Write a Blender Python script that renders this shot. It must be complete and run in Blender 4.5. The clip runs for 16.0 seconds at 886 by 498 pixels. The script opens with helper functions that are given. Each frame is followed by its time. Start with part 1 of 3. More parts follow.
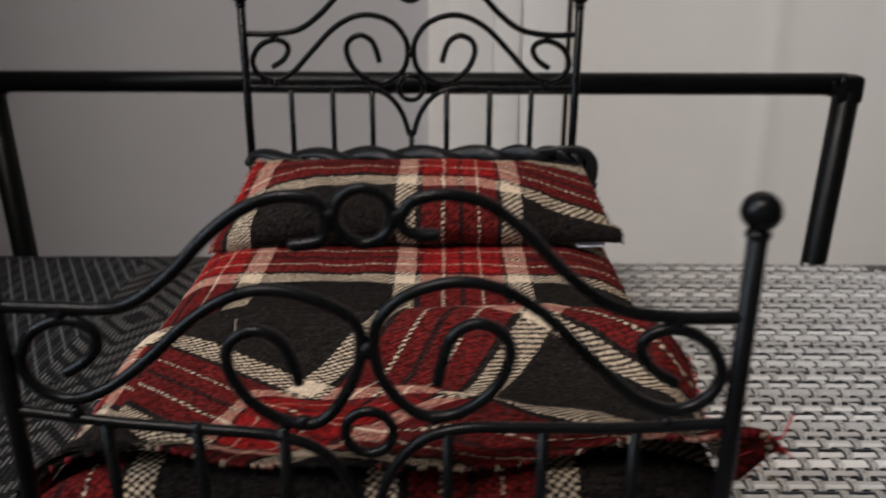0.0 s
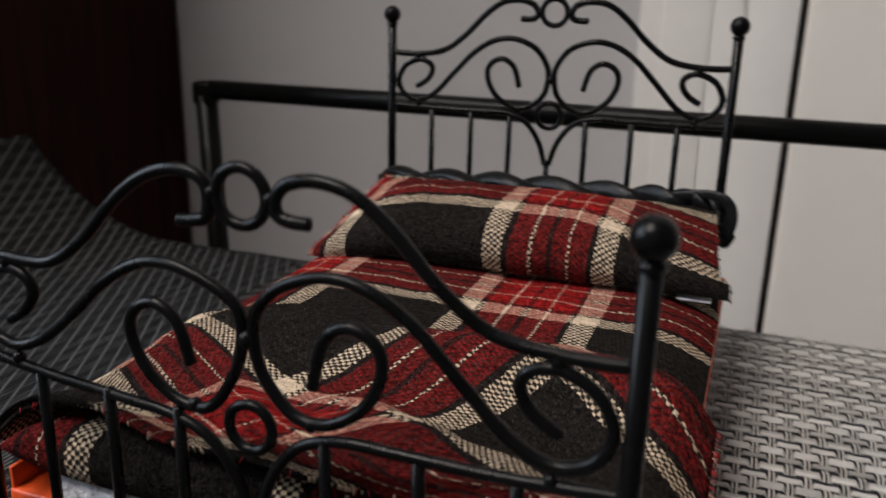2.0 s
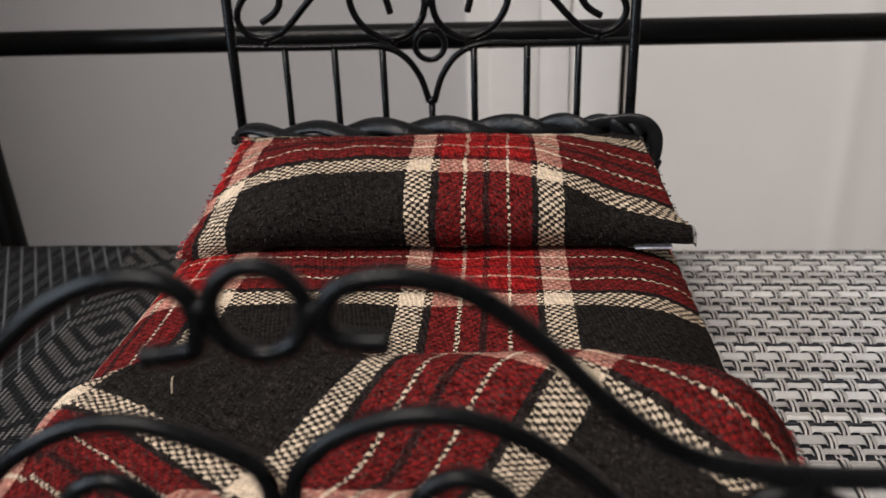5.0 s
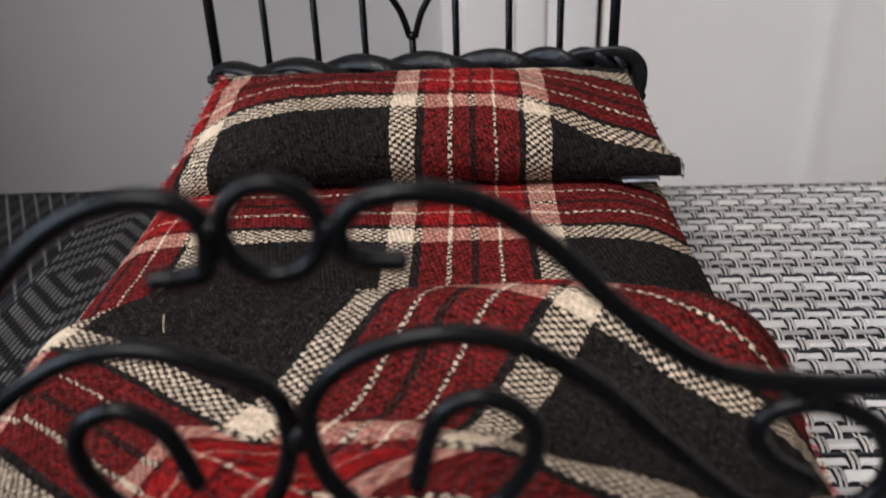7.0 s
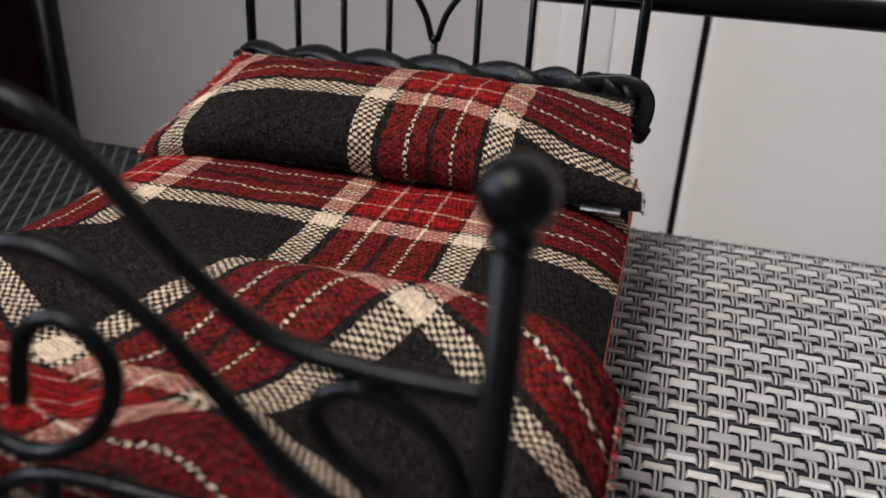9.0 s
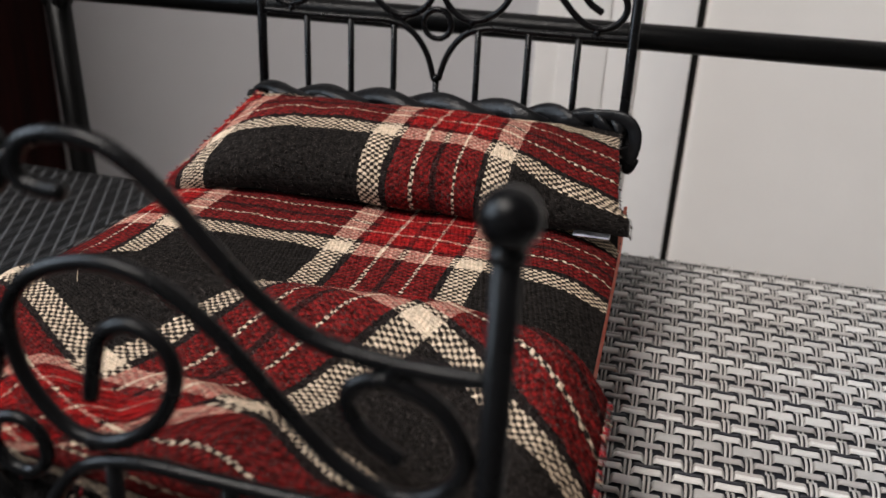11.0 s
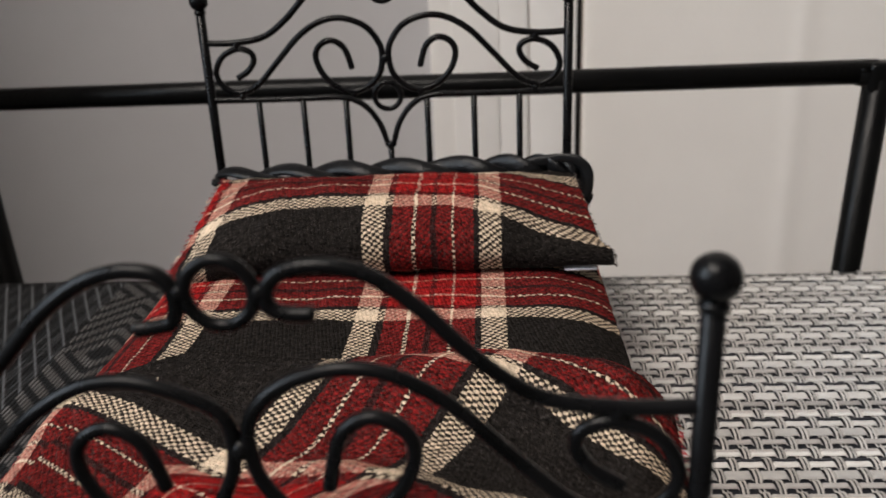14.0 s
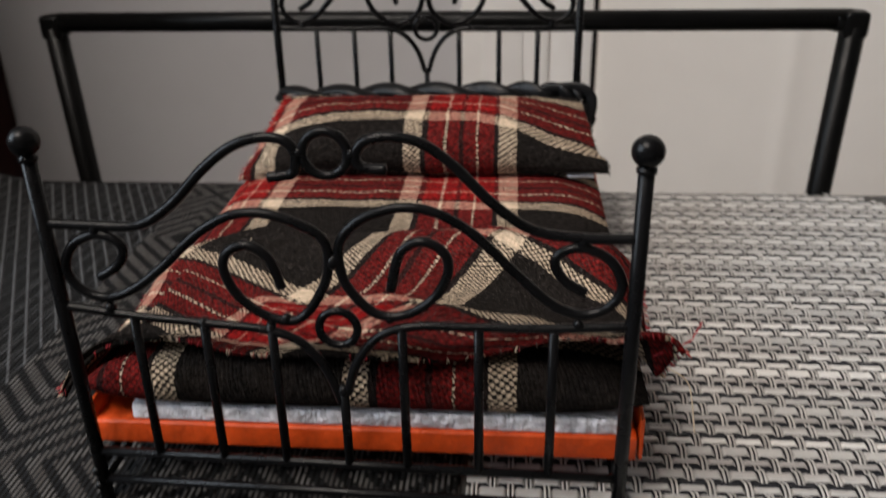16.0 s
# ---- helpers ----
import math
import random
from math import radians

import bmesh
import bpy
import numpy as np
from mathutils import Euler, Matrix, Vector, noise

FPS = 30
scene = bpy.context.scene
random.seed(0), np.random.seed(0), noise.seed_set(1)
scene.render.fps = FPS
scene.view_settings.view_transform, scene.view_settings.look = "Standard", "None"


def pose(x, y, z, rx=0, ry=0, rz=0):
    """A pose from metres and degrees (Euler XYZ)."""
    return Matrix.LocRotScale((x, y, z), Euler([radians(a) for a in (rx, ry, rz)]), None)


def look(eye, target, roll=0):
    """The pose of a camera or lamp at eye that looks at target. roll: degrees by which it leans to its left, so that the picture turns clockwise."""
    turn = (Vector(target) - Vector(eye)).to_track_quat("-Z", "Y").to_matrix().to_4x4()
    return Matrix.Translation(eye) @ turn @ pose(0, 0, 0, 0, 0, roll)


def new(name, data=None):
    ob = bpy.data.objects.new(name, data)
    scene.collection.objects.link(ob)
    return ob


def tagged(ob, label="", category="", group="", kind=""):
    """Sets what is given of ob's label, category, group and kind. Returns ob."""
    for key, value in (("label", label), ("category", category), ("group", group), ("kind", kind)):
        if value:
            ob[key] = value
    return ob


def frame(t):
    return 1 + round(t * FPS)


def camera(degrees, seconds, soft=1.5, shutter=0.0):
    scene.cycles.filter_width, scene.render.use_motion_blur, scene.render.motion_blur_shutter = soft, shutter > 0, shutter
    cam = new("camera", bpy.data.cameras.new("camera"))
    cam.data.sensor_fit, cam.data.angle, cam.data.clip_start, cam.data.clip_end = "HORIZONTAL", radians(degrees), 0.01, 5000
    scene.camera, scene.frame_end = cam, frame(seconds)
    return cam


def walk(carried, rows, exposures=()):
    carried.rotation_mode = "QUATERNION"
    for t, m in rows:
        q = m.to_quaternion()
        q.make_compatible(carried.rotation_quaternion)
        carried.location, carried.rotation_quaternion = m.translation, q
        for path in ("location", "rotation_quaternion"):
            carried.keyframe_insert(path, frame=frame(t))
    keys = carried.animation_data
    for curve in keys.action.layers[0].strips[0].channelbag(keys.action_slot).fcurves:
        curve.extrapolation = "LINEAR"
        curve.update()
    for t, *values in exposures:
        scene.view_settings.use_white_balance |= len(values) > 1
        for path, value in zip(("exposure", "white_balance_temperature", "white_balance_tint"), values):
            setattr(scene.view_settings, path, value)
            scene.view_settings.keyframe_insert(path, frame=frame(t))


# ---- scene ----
cam = camera(55.04, 16.0, soft=1.45, shutter=0.7)
cam.data.dof.use_dof, cam.data.dof.focus_distance, cam.data.dof.aperture_fstop = True, 0.25, 17.0
# seconds, x, y, z, yaw, pitch, roll
ROWS = [
    (0, 0.0158, -0.0446, 0.1653, 0.04, -20.32, 0.23),
    (0.5, 0.0421, -0.0478, 0.1702, 1.31, -19.73, -0.68),
    (1, 0.0602, -0.0403, 0.1676, 4.42, -19.29, -0.57),
    (1.5, 0.0745, -0.0315, 0.1622, 12.39, -18.26, -0.67),
    (2, 0.0904, -0.0197, 0.1525, 20.24, -17.23, 1.32),
    (2.5, 0.0988, -0.0104, 0.1463, 23.34, -15.05, 2.17),
    (3, 0.0941, 0.0070, 0.1462, 19.33, -17.28, 0.68),
    (3.5, 0.0687, 0.0241, 0.1532, 13.53, -20.20, 2.18),
    (4, 0.0426, 0.0334, 0.1555, 12.04, -23.02, -2.26),
    (4.5, 0.0326, 0.0297, 0.1592, 6.27, -24.01, -1.64),
    (7, 0.0225, 0.0301, 0.1549, 2.37, -27.73, -2.15),
    (7.5, 0.0252, 0.0358, 0.1504, 2.35, -29.64, -1.05),
    (8, 0.0561, 0.0373, 0.1489, 7.63, -29.50, 0.34),
    (8.5, 0.0850, 0.0420, 0.1438, 13.75, -27.51, 3.26),
    (11, 0.0923, 0.0210, 0.1511, 14.19, -23.56, 2.60),
    (11.5, 0.0616, 0.0201, 0.1535, 8.03, -23.64, -3.32),
    (12, 0.0547, 0.0126, 0.1586, 5.29, -22.56, -3.00),
    (12.5, 0.0506, -0.0101, 0.1688, 5.71, -21.79, -3.13),
    (13, 0.0484, -0.0265, 0.1756, 3.73, -21.41, -2.23),
    (13.5, 0.0426, 0.0024, 0.1641, 3.52, -21.11, -3.06),
    (14, 0.0433, -0.0077, 0.1673, 3.44, -21.17, -2.50),
    (14.5, 0.0448, -0.0263, 0.1739, 3.28, -21.72, -1.84),
    (15, 0.0431, -0.0463, 0.1796, 3.53, -22.09, -2.02),
    (15.5, 0.0439, -0.0633, 0.1808, 5.33, -23.37, -1.63),
    (16, 0.0457, -0.0801, 0.1802, 5.08, -25.25, -1.17),
]
walk(cam, [(t, pose(x, y, z, 90 + pitch, 0, yaw) @ pose(0, 0, 0, 0, 0, roll)) for t, x, y, z, yaw, pitch, roll in ROWS], [(0, -0.30, 6410, 12), (0.5, -0.05, 6360, 12), (1, -0.07, 6360, 12), (1.5, -0.20, 6410, 12), (2, -0.25, 6460, 12), (2.5, -0.12, 6460, 12), (3, -0.07, 6460, 12), (3.5, -0.09, 6460, 12), (4, -0.07, 6410, 12), (4.5, 0.03, 6410, 12), (7, 0.13, 6060, 12), (7.5, 0.03, 5960, 12), (8, 0.11, 5860, 12), (8.5, 0.08, 6260, 12), (11, 0.18, 6310, 12), (12.5, 0.19, 6510, 12), (13, 0.17, 6560, 12), (13.5, 0.10, 6560, 12), (14.5, 0.00, 6560, 12), (15, -0.08, 6560, 12), (15.5, -0.10, 6610, 12), (16, -0.07, 6610, 12)])

# world and lights: a closed room with one window and an added overhead light
world = bpy.data.worlds.new("world")
scene.world = world
world.use_nodes = True
sky = world.node_tree.nodes.new("ShaderNodeTexSky")
sky.sky_type, sky.sun_disc, sky.sun_elevation, sky.sun_rotation = "NISHITA", False, radians(35), radians(200)
world.node_tree.links.new(sky.outputs[0], world.node_tree.nodes["Background"].inputs[0])
world.node_tree.nodes["Background"].inputs[1].default_value = 0.1


def area_lamp(name, eye, target, sx, sy, watts, color):
    data = bpy.data.lights.new(name, "AREA")
    data.shape, data.size, data.size_y, data.energy, data.color = "RECTANGLE", sx, sy, watts, color
    ob = new(name, data)
    ob.matrix_world = look(eye, target)
    return ob


area_lamp("window_light", (-1.74, -0.40, 0.95), (0.1, 0.2, 0.0), 1.1, 1.2, 38.0, (0.78, 0.90, 1.0))
# unseen source without a fixture, placed to shape the wall's gradient
area_lamp("added_overhead_light", (-0.63, -0.58, 1.84), (-0.05, 0.1, 0.0), 0.95, 0.80, 59.0, (1.0, 0.93, 0.85))

# ---------------------------------------------------------------- materials


class Nodes:
    """A small helper to write node materials as formulas."""

    def __init__(self, name):
        self.mat = bpy.data.materials.new(name)
        self.mat.use_nodes = True
        self.tree = self.mat.node_tree
        self.bsdf = self.tree.nodes["Principled BSDF"]

    def plug(self, socket, value):
        if isinstance(value, bpy.types.NodeSocket):
            self.tree.links.new(value, socket)
        elif isinstance(value, (tuple, list)) and len(value) == 3 and socket.type == "RGBA":
            socket.default_value = (*value, 1)
        else:
            socket.default_value = value

    def math(self, op, a, b=0.0, c=0.0):
        n = self.tree.nodes.new("ShaderNodeMath")
        n.operation = op
        for s, v in zip(n.inputs, (a, b, c)):
            self.plug(s, v)
        return n.outputs[0]

    def mix(self, f, a, b, kind="MIX"):
        n = self.tree.nodes.new("ShaderNodeMixRGB")
        n.blend_type = kind
        for s, v in zip(n.inputs, (f, a, b)):
            self.plug(s, v)
        return n.outputs[0]

    def coords(self, which="Object"):
        return self.tree.nodes.new("ShaderNodeTexCoord").outputs[which]

    def split(self, v):
        n = self.tree.nodes.new("ShaderNodeSeparateXYZ")
        self.plug(n.inputs[0], v)
        return n.outputs

    def join(self, x, y, z=0.0):
        n = self.tree.nodes.new("ShaderNodeCombineXYZ")
        for s, v in zip(n.inputs, (x, y, z)):
            self.plug(s, v)
        return n.outputs[0]

    def noise(self, v, scale, detail=3.0, rough=0.55):
        n = self.tree.nodes.new("ShaderNodeTexNoise")
        self.plug(n.inputs["Vector"], v)
        n.inputs["Scale"].default_value, n.inputs["Detail"].default_value, n.inputs["Roughness"].default_value = scale, detail, rough
        return n.outputs["Fac"], n.outputs["Color"]

    def ramp(self, f, stops, hard=False):
        n = self.tree.nodes.new("ShaderNodeValToRGB")
        self.plug(n.inputs[0], f)
        r = n.color_ramp
        r.interpolation = "CONSTANT" if hard else "LINEAR"
        while len(r.elements) < len(stops):
            r.elements.new(0.5)
        for e, (p, c) in zip(r.elements, stops):
            e.position, e.color = p, (*c, 1) if not isinstance(c, float) else (c, c, c, 1)
        return n.outputs[0]

    def remap(self, f, lo, hi, a=0.0, b=1.0):
        n = self.tree.nodes.new("ShaderNodeMapRange")
        for s, v in zip(n.inputs, (f, lo, hi, a, b)):
            self.plug(s, v)
        return n.outputs[0]

    def bump(self, h, dist, strength=1.0):
        n = self.tree.nodes.new("ShaderNodeBump")
        n.inputs["Strength"].default_value, n.inputs["Distance"].default_value = strength, dist
        self.plug(n.inputs["Height"], h)
        self.plug(self.bsdf.inputs["Normal"], n.outputs[0])

    def done(self, color=None, rough=None, metal=0.0, spec=0.5, sheen=0.0):
        b = self.bsdf.inputs
        if color is not None:
            self.plug(b["Base Color"], color)
        if rough is not None:
            self.plug(b["Roughness"], rough)
        b["Metallic"].default_value, b["Specular IOR Level"].default_value = metal, spec
        if sheen:
            b["Sheen Weight"].default_value, b["Sheen Roughness"].default_value = sheen, 0.5
        return self.mat


def plain(name, color, rough, scale=60.0, vary=0.12, bump=0.0, bscale=300.0, metal=0.0, spec=0.5):
    """A plain surface with mottling at two scales and fine relief."""
    n = Nodes(name)
    v = n.coords()
    a, _ = n.noise(v, scale, 4)
    b, _ = n.noise(v, scale * 9, 2)
    f = n.math("ADD", n.math("MULTIPLY", a, 0.7), n.math("MULTIPLY", b, 0.3))
    k = n.remap(f, 0.3, 0.7, 1 - vary, 1 + vary)
    col = n.mix(1.0, color, n.join(k, k, k), "MULTIPLY")
    if bump:
        h, _ = n.noise(v, bscale, 3)
        n.bump(h, bump)
    return n.done(col, n.remap(a, 0.3, 0.7, rough - 0.06, rough + 0.06), metal, spec)


CHARCOAL, CREAM, RED, BLACK = (0.0120, 0.0099, 0.0089), (0.67, 0.52, 0.375), (0.232, 0.009, 0.009), (0.016, 0.010, 0.0095)
DUSK = (0.050, 0.0085, 0.0085)
SETT, YARN = 0.105, 0.00140


def plaid():
    """Wool tartan on the cloth's own coordinates in metres: two sets of striped yarns crossing in a twill."""
    n = Nodes("plaid_wool")
    uv = n.coords("UV")
    _, wob = n.noise(uv, 900.0, 2)
    w = n.split(wob)
    s = n.split(uv)
    u = n.math("ADD", s[0], n.math("MULTIPLY", n.math("SUBTRACT", w[0], 0.5), 0.0016))
    v = n.math("ADD", s[1], n.math("MULTIPLY", n.math("SUBTRACT", w[1], 0.5), 0.0016))
    stops = [(0.0, CREAM), (0.0041, BLACK), (0.0064, RED), (0.0139, CREAM), (0.0150, RED), (0.0202, DUSK), (0.0223, RED),
             (0.0280, CREAM), (0.0291, RED), (0.0361, BLACK), (0.0384, CREAM), (0.0464, CHARCOAL), (0.1011, CREAM)]
    stops = [(p / SETT, c) for p, c in stops]

    def stripes(x):
        f = n.math("FRACT", n.math("DIVIDE", n.math("ADD", x, 10 * SETT), SETT))
        return n.ramp(f, stops, True)

    cu, cv = stripes(u), stripes(v)
    # staggered floats, a little slanted
    us = n.math("DIVIDE", n.math("ADD", u, n.math("MULTIPLY", v, 0.22)), YARN)
    vs = n.math("DIVIDE", n.math("SUBTRACT", v, n.math("MULTIPLY", u, 0.12)), YARN * 0.82)
    over = n.math("LESS_THAN", n.math("MODULO", n.math("ADD", n.math("ADD", n.math("FLOOR", us), n.math("FLOOR", vs)), 4000.0), 2.0), 0.5)
    # fuzzy dark yarns blend, pale ones stand out
    pale = n.remap(n.math("MAXIMUM", n.split(cu)[1], n.split(cv)[1]), 0.05, 0.4, 0.35, 0.95)
    both = n.math("MINIMUM", n.split(cu)[0], n.split(cv)[0])
    pale = n.math("MULTIPLY", pale, n.remap(both, 0.05, 0.2, 1.0, 0.28))
    # yarns of two colours blend darker than their mean
    deep = n.join(*(n.math("SQRT", n.math("MULTIPLY", a, b)) for a, b in zip(n.split(cu), n.split(cv))))
    blend = n.mix(0.5, n.mix(0.5, cu, cv), deep)
    col = n.mix(pale, blend, n.mix(over, cu, cv))
    fz, _ = n.noise(uv, 480.0, 5, 0.8)
    big, _ = n.noise(uv, 45.0, 3)
    k = n.math("MULTIPLY", n.remap(fz, 0.40, 0.60, 0.3, 1.7), n.remap(big, 0.3, 0.7, 0.82, 1.15))
    dim = n.remap(n.split(col)[1], 0.05, 0.35, 1.0, 0.35)
    k = n.math("ADD", n.math("MULTIPLY", k, dim), n.math("SUBTRACT", 1.0, dim))
    col = n.mix(1.0, col, n.join(k, k, k), "MULTIPLY")
    fluff, _ = n.noise(uv, 900.0, 3, 0.85)
    col = n.mix(n.remap(fluff, 0.55, 0.70, 0.0, 0.42), col, (0.105, 0.086, 0.075))
    yu, yv = (n.math("ABSOLUTE", n.math("SINE", n.math("MULTIPLY", x, math.pi))) for x in (us, vs))
    # shade in the gaps between yarns, painted into the colour
    edge = n.remap(n.math("MINIMUM", yu, yv), 0.0, 0.55, 0.45, 1.0)
    # this shade eases where both yarns are pale or both dark
    mixed = n.remap(n.math("ABSOLUTE", n.math("SUBTRACT", n.split(cu)[1], n.split(cv)[1])), 0.1, 0.4, 0.30, 1.0)
    gap = n.math("SUBTRACT", 1.0, n.math("MULTIPLY", n.math("SUBTRACT", 1.0, edge), mixed))
    col = n.mix(1.0, col, n.join(gap, gap, gap), "MULTIPLY")
    h = n.math("ADD", n.math("MULTIPLY", n.math("MULTIPLY", yu, yv), 0.8), n.math("ADD", n.math("MULTIPLY", fz, 1.6), fluff))
    n.bump(h, 0.0005, 0.75)
    return n.done(col, 0.97, 0.0, 0.03)


def black_iron():
    n = Nodes("black_painted_iron")
    v = n.coords()
    a, _ = n.noise(v, 90.0, 4)
    b, _ = n.noise(v, 900.0, 2)
    n.bump(n.math("ADD", a, n.math("MULTIPLY", b, 0.35)), 0.00025, 0.5)
    return n.done(n.mix(a, (0.002, 0.002, 0.0022), (0.005, 0.005, 0.0055)), n.remap(a, 0.3, 0.7, 0.22, 0.34), 0.0, 0.14)


def dark_jacquard():
    """Dark woven placemat: fine slanted dashes, with a lattice on one side and nested diamonds on the other."""
    n = Nodes("dark_woven_vinyl")
    uv = n.coords("UV")
    s = n.split(uv)
    x, y = s[0], s[1]
    # nested diamonds, their light bands made of short floats
    px, py = 0.0882, 0.1188
    sx = n.math("SUBTRACT", n.math("FRACT", n.math("DIVIDE", n.math("ADD", x, 10 * px + 0.125 + px / 2), px)), 0.5)
    sy = n.math("SUBTRACT", n.math("FRACT", n.math("DIVIDE", n.math("ADD", y, 10 * py - 0.3095 + py / 2), py)), 0.5)
    column = n.math("DIVIDE", n.math("ADD", x, 5.0), 0.00185)
    dx, dy = n.math("ABSOLUTE", sx), n.math("ABSOLUTE", sy)
    d = n.math("ADD", n.math("MULTIPLY", dx, px / 0.0098), n.math("MULTIPLY", dy, py / 0.0108))
    d = n.math("ADD", d, n.math("MULTIPLY", n.math("MULTIPLY", n.math("SUBTRACT", n.math("FRACT", column), 0.5), n.math("SIGN", sx)), -0.19))
    key = n.math("LESS_THAN", n.math("ABSOLUTE", n.math("SUBTRACT", n.math("FRACT", n.math("ADD", d, 0.5)), 0.5)), 0.28)
    key = n.math("MULTIPLY", key, n.math("GREATER_THAN", d, 0.5))
    dash = n.remap(n.math("ABSOLUTE", n.math("SUBTRACT", n.math("FRACT", column), 0.5)), 0.18, 0.32, 1.0, 0.06)
    diamonds = n.math("MULTIPLY", key, dash)
    # lattice: thin slanted lines crossed by bundles of streaks
    w1 = n.math("FRACT", n.math("DIVIDE", n.math("ADD", n.math("ADD", x, n.math("MULTIPLY", y, 0.524)), 5.0), 0.0067))
    l1 = n.remap(n.math("ABSOLUTE", n.math("SUBTRACT", w1, 0.5)), 0.05, 0.12, 1.0, 0.0)
    gapn, _ = n.noise(uv, 160.0, 2)
    l1 = n.math("MULTIPLY", l1, n.remap(gapn, 0.35, 0.55, 0.7, 1.5))
    w2 = n.math("SUBTRACT", x, n.math("MULTIPLY", y, 0.13))
    bundle = n.math("LESS_THAN", n.math("FRACT", n.math("DIVIDE", n.math("ADD", w2, 5.0), 0.0082)), 0.50)
    fine = n.remap(n.math("ABSOLUTE", n.math("SUBTRACT", n.math("FRACT", n.math("DIVIDE", n.math("ADD", w2, 5.0), 0.00165)), 0.5)), 0.12, 0.3, 1.0, 0.0)
    nz, _ = n.noise(n.join(n.math("MULTIPLY", w2, 700.0), n.math("MULTIPLY", y, 38.0), 1.0), 1.0, 2, 0.5)
    l2 = n.math("MULTIPLY", n.math("MULTIPLY", bundle, fine), n.remap(nz, 0.40, 0.60, 0.08, 0.75))
    lattice = n.math("MAXIMUM", l1, l2)
    side = n.math("LESS_THAN", x, -0.1440)
    light = n.math("ADD", n.math("MULTIPLY", side, lattice), n.math("MULTIPLY", n.math("SUBTRACT", 1.0, side), diamonds))
    g, _ = n.noise(uv, 420.0, 3)
    big, _ = n.noise(uv, 30.0, 2)
    base = n.mix(g, (0.003, 0.003, 0.0033), (0.008, 0.0078, 0.0078))
    tint = n.mix(side, n.mix(big, (0.070, 0.066, 0.062), (0.108, 0.101, 0.096)), (0.076, 0.078, 0.081))
    col = n.mix(light, base, tint)
    wv = n.math("SINE", n.math("MULTIPLY", x, 2 * math.pi / 0.0021))
    wh = n.math("SINE", n.math("MULTIPLY", y, 2 * math.pi / 0.0014))
    n.bump(n.math("ADD", n.math("ADD", wv, wh), n.math("MULTIPLY", light, 1.2)), 0.0003, 0.7)
    return n.done(col, 0.6, 0.0, 0.10)


def strand_vinyl(name, a, b, rough=0.4):
    """Vinyl strand whose tone differs from strand to strand and along it."""
    n = Nodes(name)
    info = n.tree.nodes.new("ShaderNodeObjectInfo").outputs["Random"]
    g, _ = n.noise(n.coords(), 240.0, 3)
    f = n.math("ADD", n.math("MULTIPLY", info, 0.75), n.math("MULTIPLY", g, 0.45))
    col = n.mix(n.remap(f, 0.1, 1.1), a, b)
    h, _ = n.noise(n.coords(), 1400.0, 2)
    n.bump(h, 0.0001, 0.6)
    return n.done(col, rough, 0.0, 0.5)


PLAID, IRON, JACQ = plaid(), black_iron(), dark_jacquard()
STRAND_LIGHT = strand_vinyl("light_vinyl_strand", (0.32, 0.314, 0.305), (0.70, 0.686, 0.663))
STRAND_PALE = strand_vinyl("pale_grey_vinyl_strand", (0.24, 0.23, 0.222), (0.44, 0.42, 0.405))
STRAND_GREY = strand_vinyl("grey_vinyl_strand", (0.27, 0.26, 0.245), (0.50, 0.48, 0.455))
STRAND_BLACK = strand_vinyl("black_vinyl_strand", (0.007, 0.008, 0.012), (0.02, 0.021, 0.028))
TUBE_PAINT = plain("black_satin_tube_paint", (0.003, 0.003, 0.003), 0.34, 40, 0.2, 0.0002, 500, 0.0, 0.11)
LEATHER = plain("black_braid_leather", (0.006, 0.006, 0.0065), 0.34, 120, 0.25, 0.0004, 420, 0.0, 0.18)
ORANGE = plain("orange_card", (0.56, 0.060, 0.004), 0.5, 70, 0.32, 0.0006, 250)
FOAM = plain("white_foam", (0.66, 0.66, 0.71), 0.6, 260, 0.45, 0.0022, 420)
WALL = plain("grey_wall_paint", (0.54, 0.538, 0.556), 0.8, 4, 0.04, 0.00012, 160)
CASING = plain("white_casing_paint", (0.90, 0.885, 0.868), 0.45, 6, 0.04, 0.0003, 90)
DOOR = plain("white_door_laminate", (0.82, 0.788, 0.750), 0.5, 3, 0.04, 0.0003, 120)
GAP = plain("dark_gap_shade", (0.012, 0.012, 0.012), 0.7, 50, 0.2)
def veneer():
    n = Nodes("dark_brown_veneer")
    s = n.split(n.coords())
    g, _ = n.noise(n.join(n.math("MULTIPLY", s[0], 90.0), n.math("MULTIPLY", s[1], 90.0), n.math("MULTIPLY", s[2], 5.0)), 1.0, 5, 0.65)
    p, _ = n.noise(n.join(n.math("MULTIPLY", s[0], 500.0), n.math("MULTIPLY", s[1], 500.0), n.math("MULTIPLY", s[2], 30.0)), 1.0, 3, 0.6)
    f = n.math("ADD", n.math("MULTIPLY", g, 0.7), n.math("MULTIPLY", p, 0.3))
    n.bump(f, 0.0004, 0.5)
    return n.done(n.mix(n.remap(f, 0.35, 0.65), (0.012, 0.0030, 0.0025), (0.034, 0.0070, 0.0056)), 0.6, 0.0, 0.08)


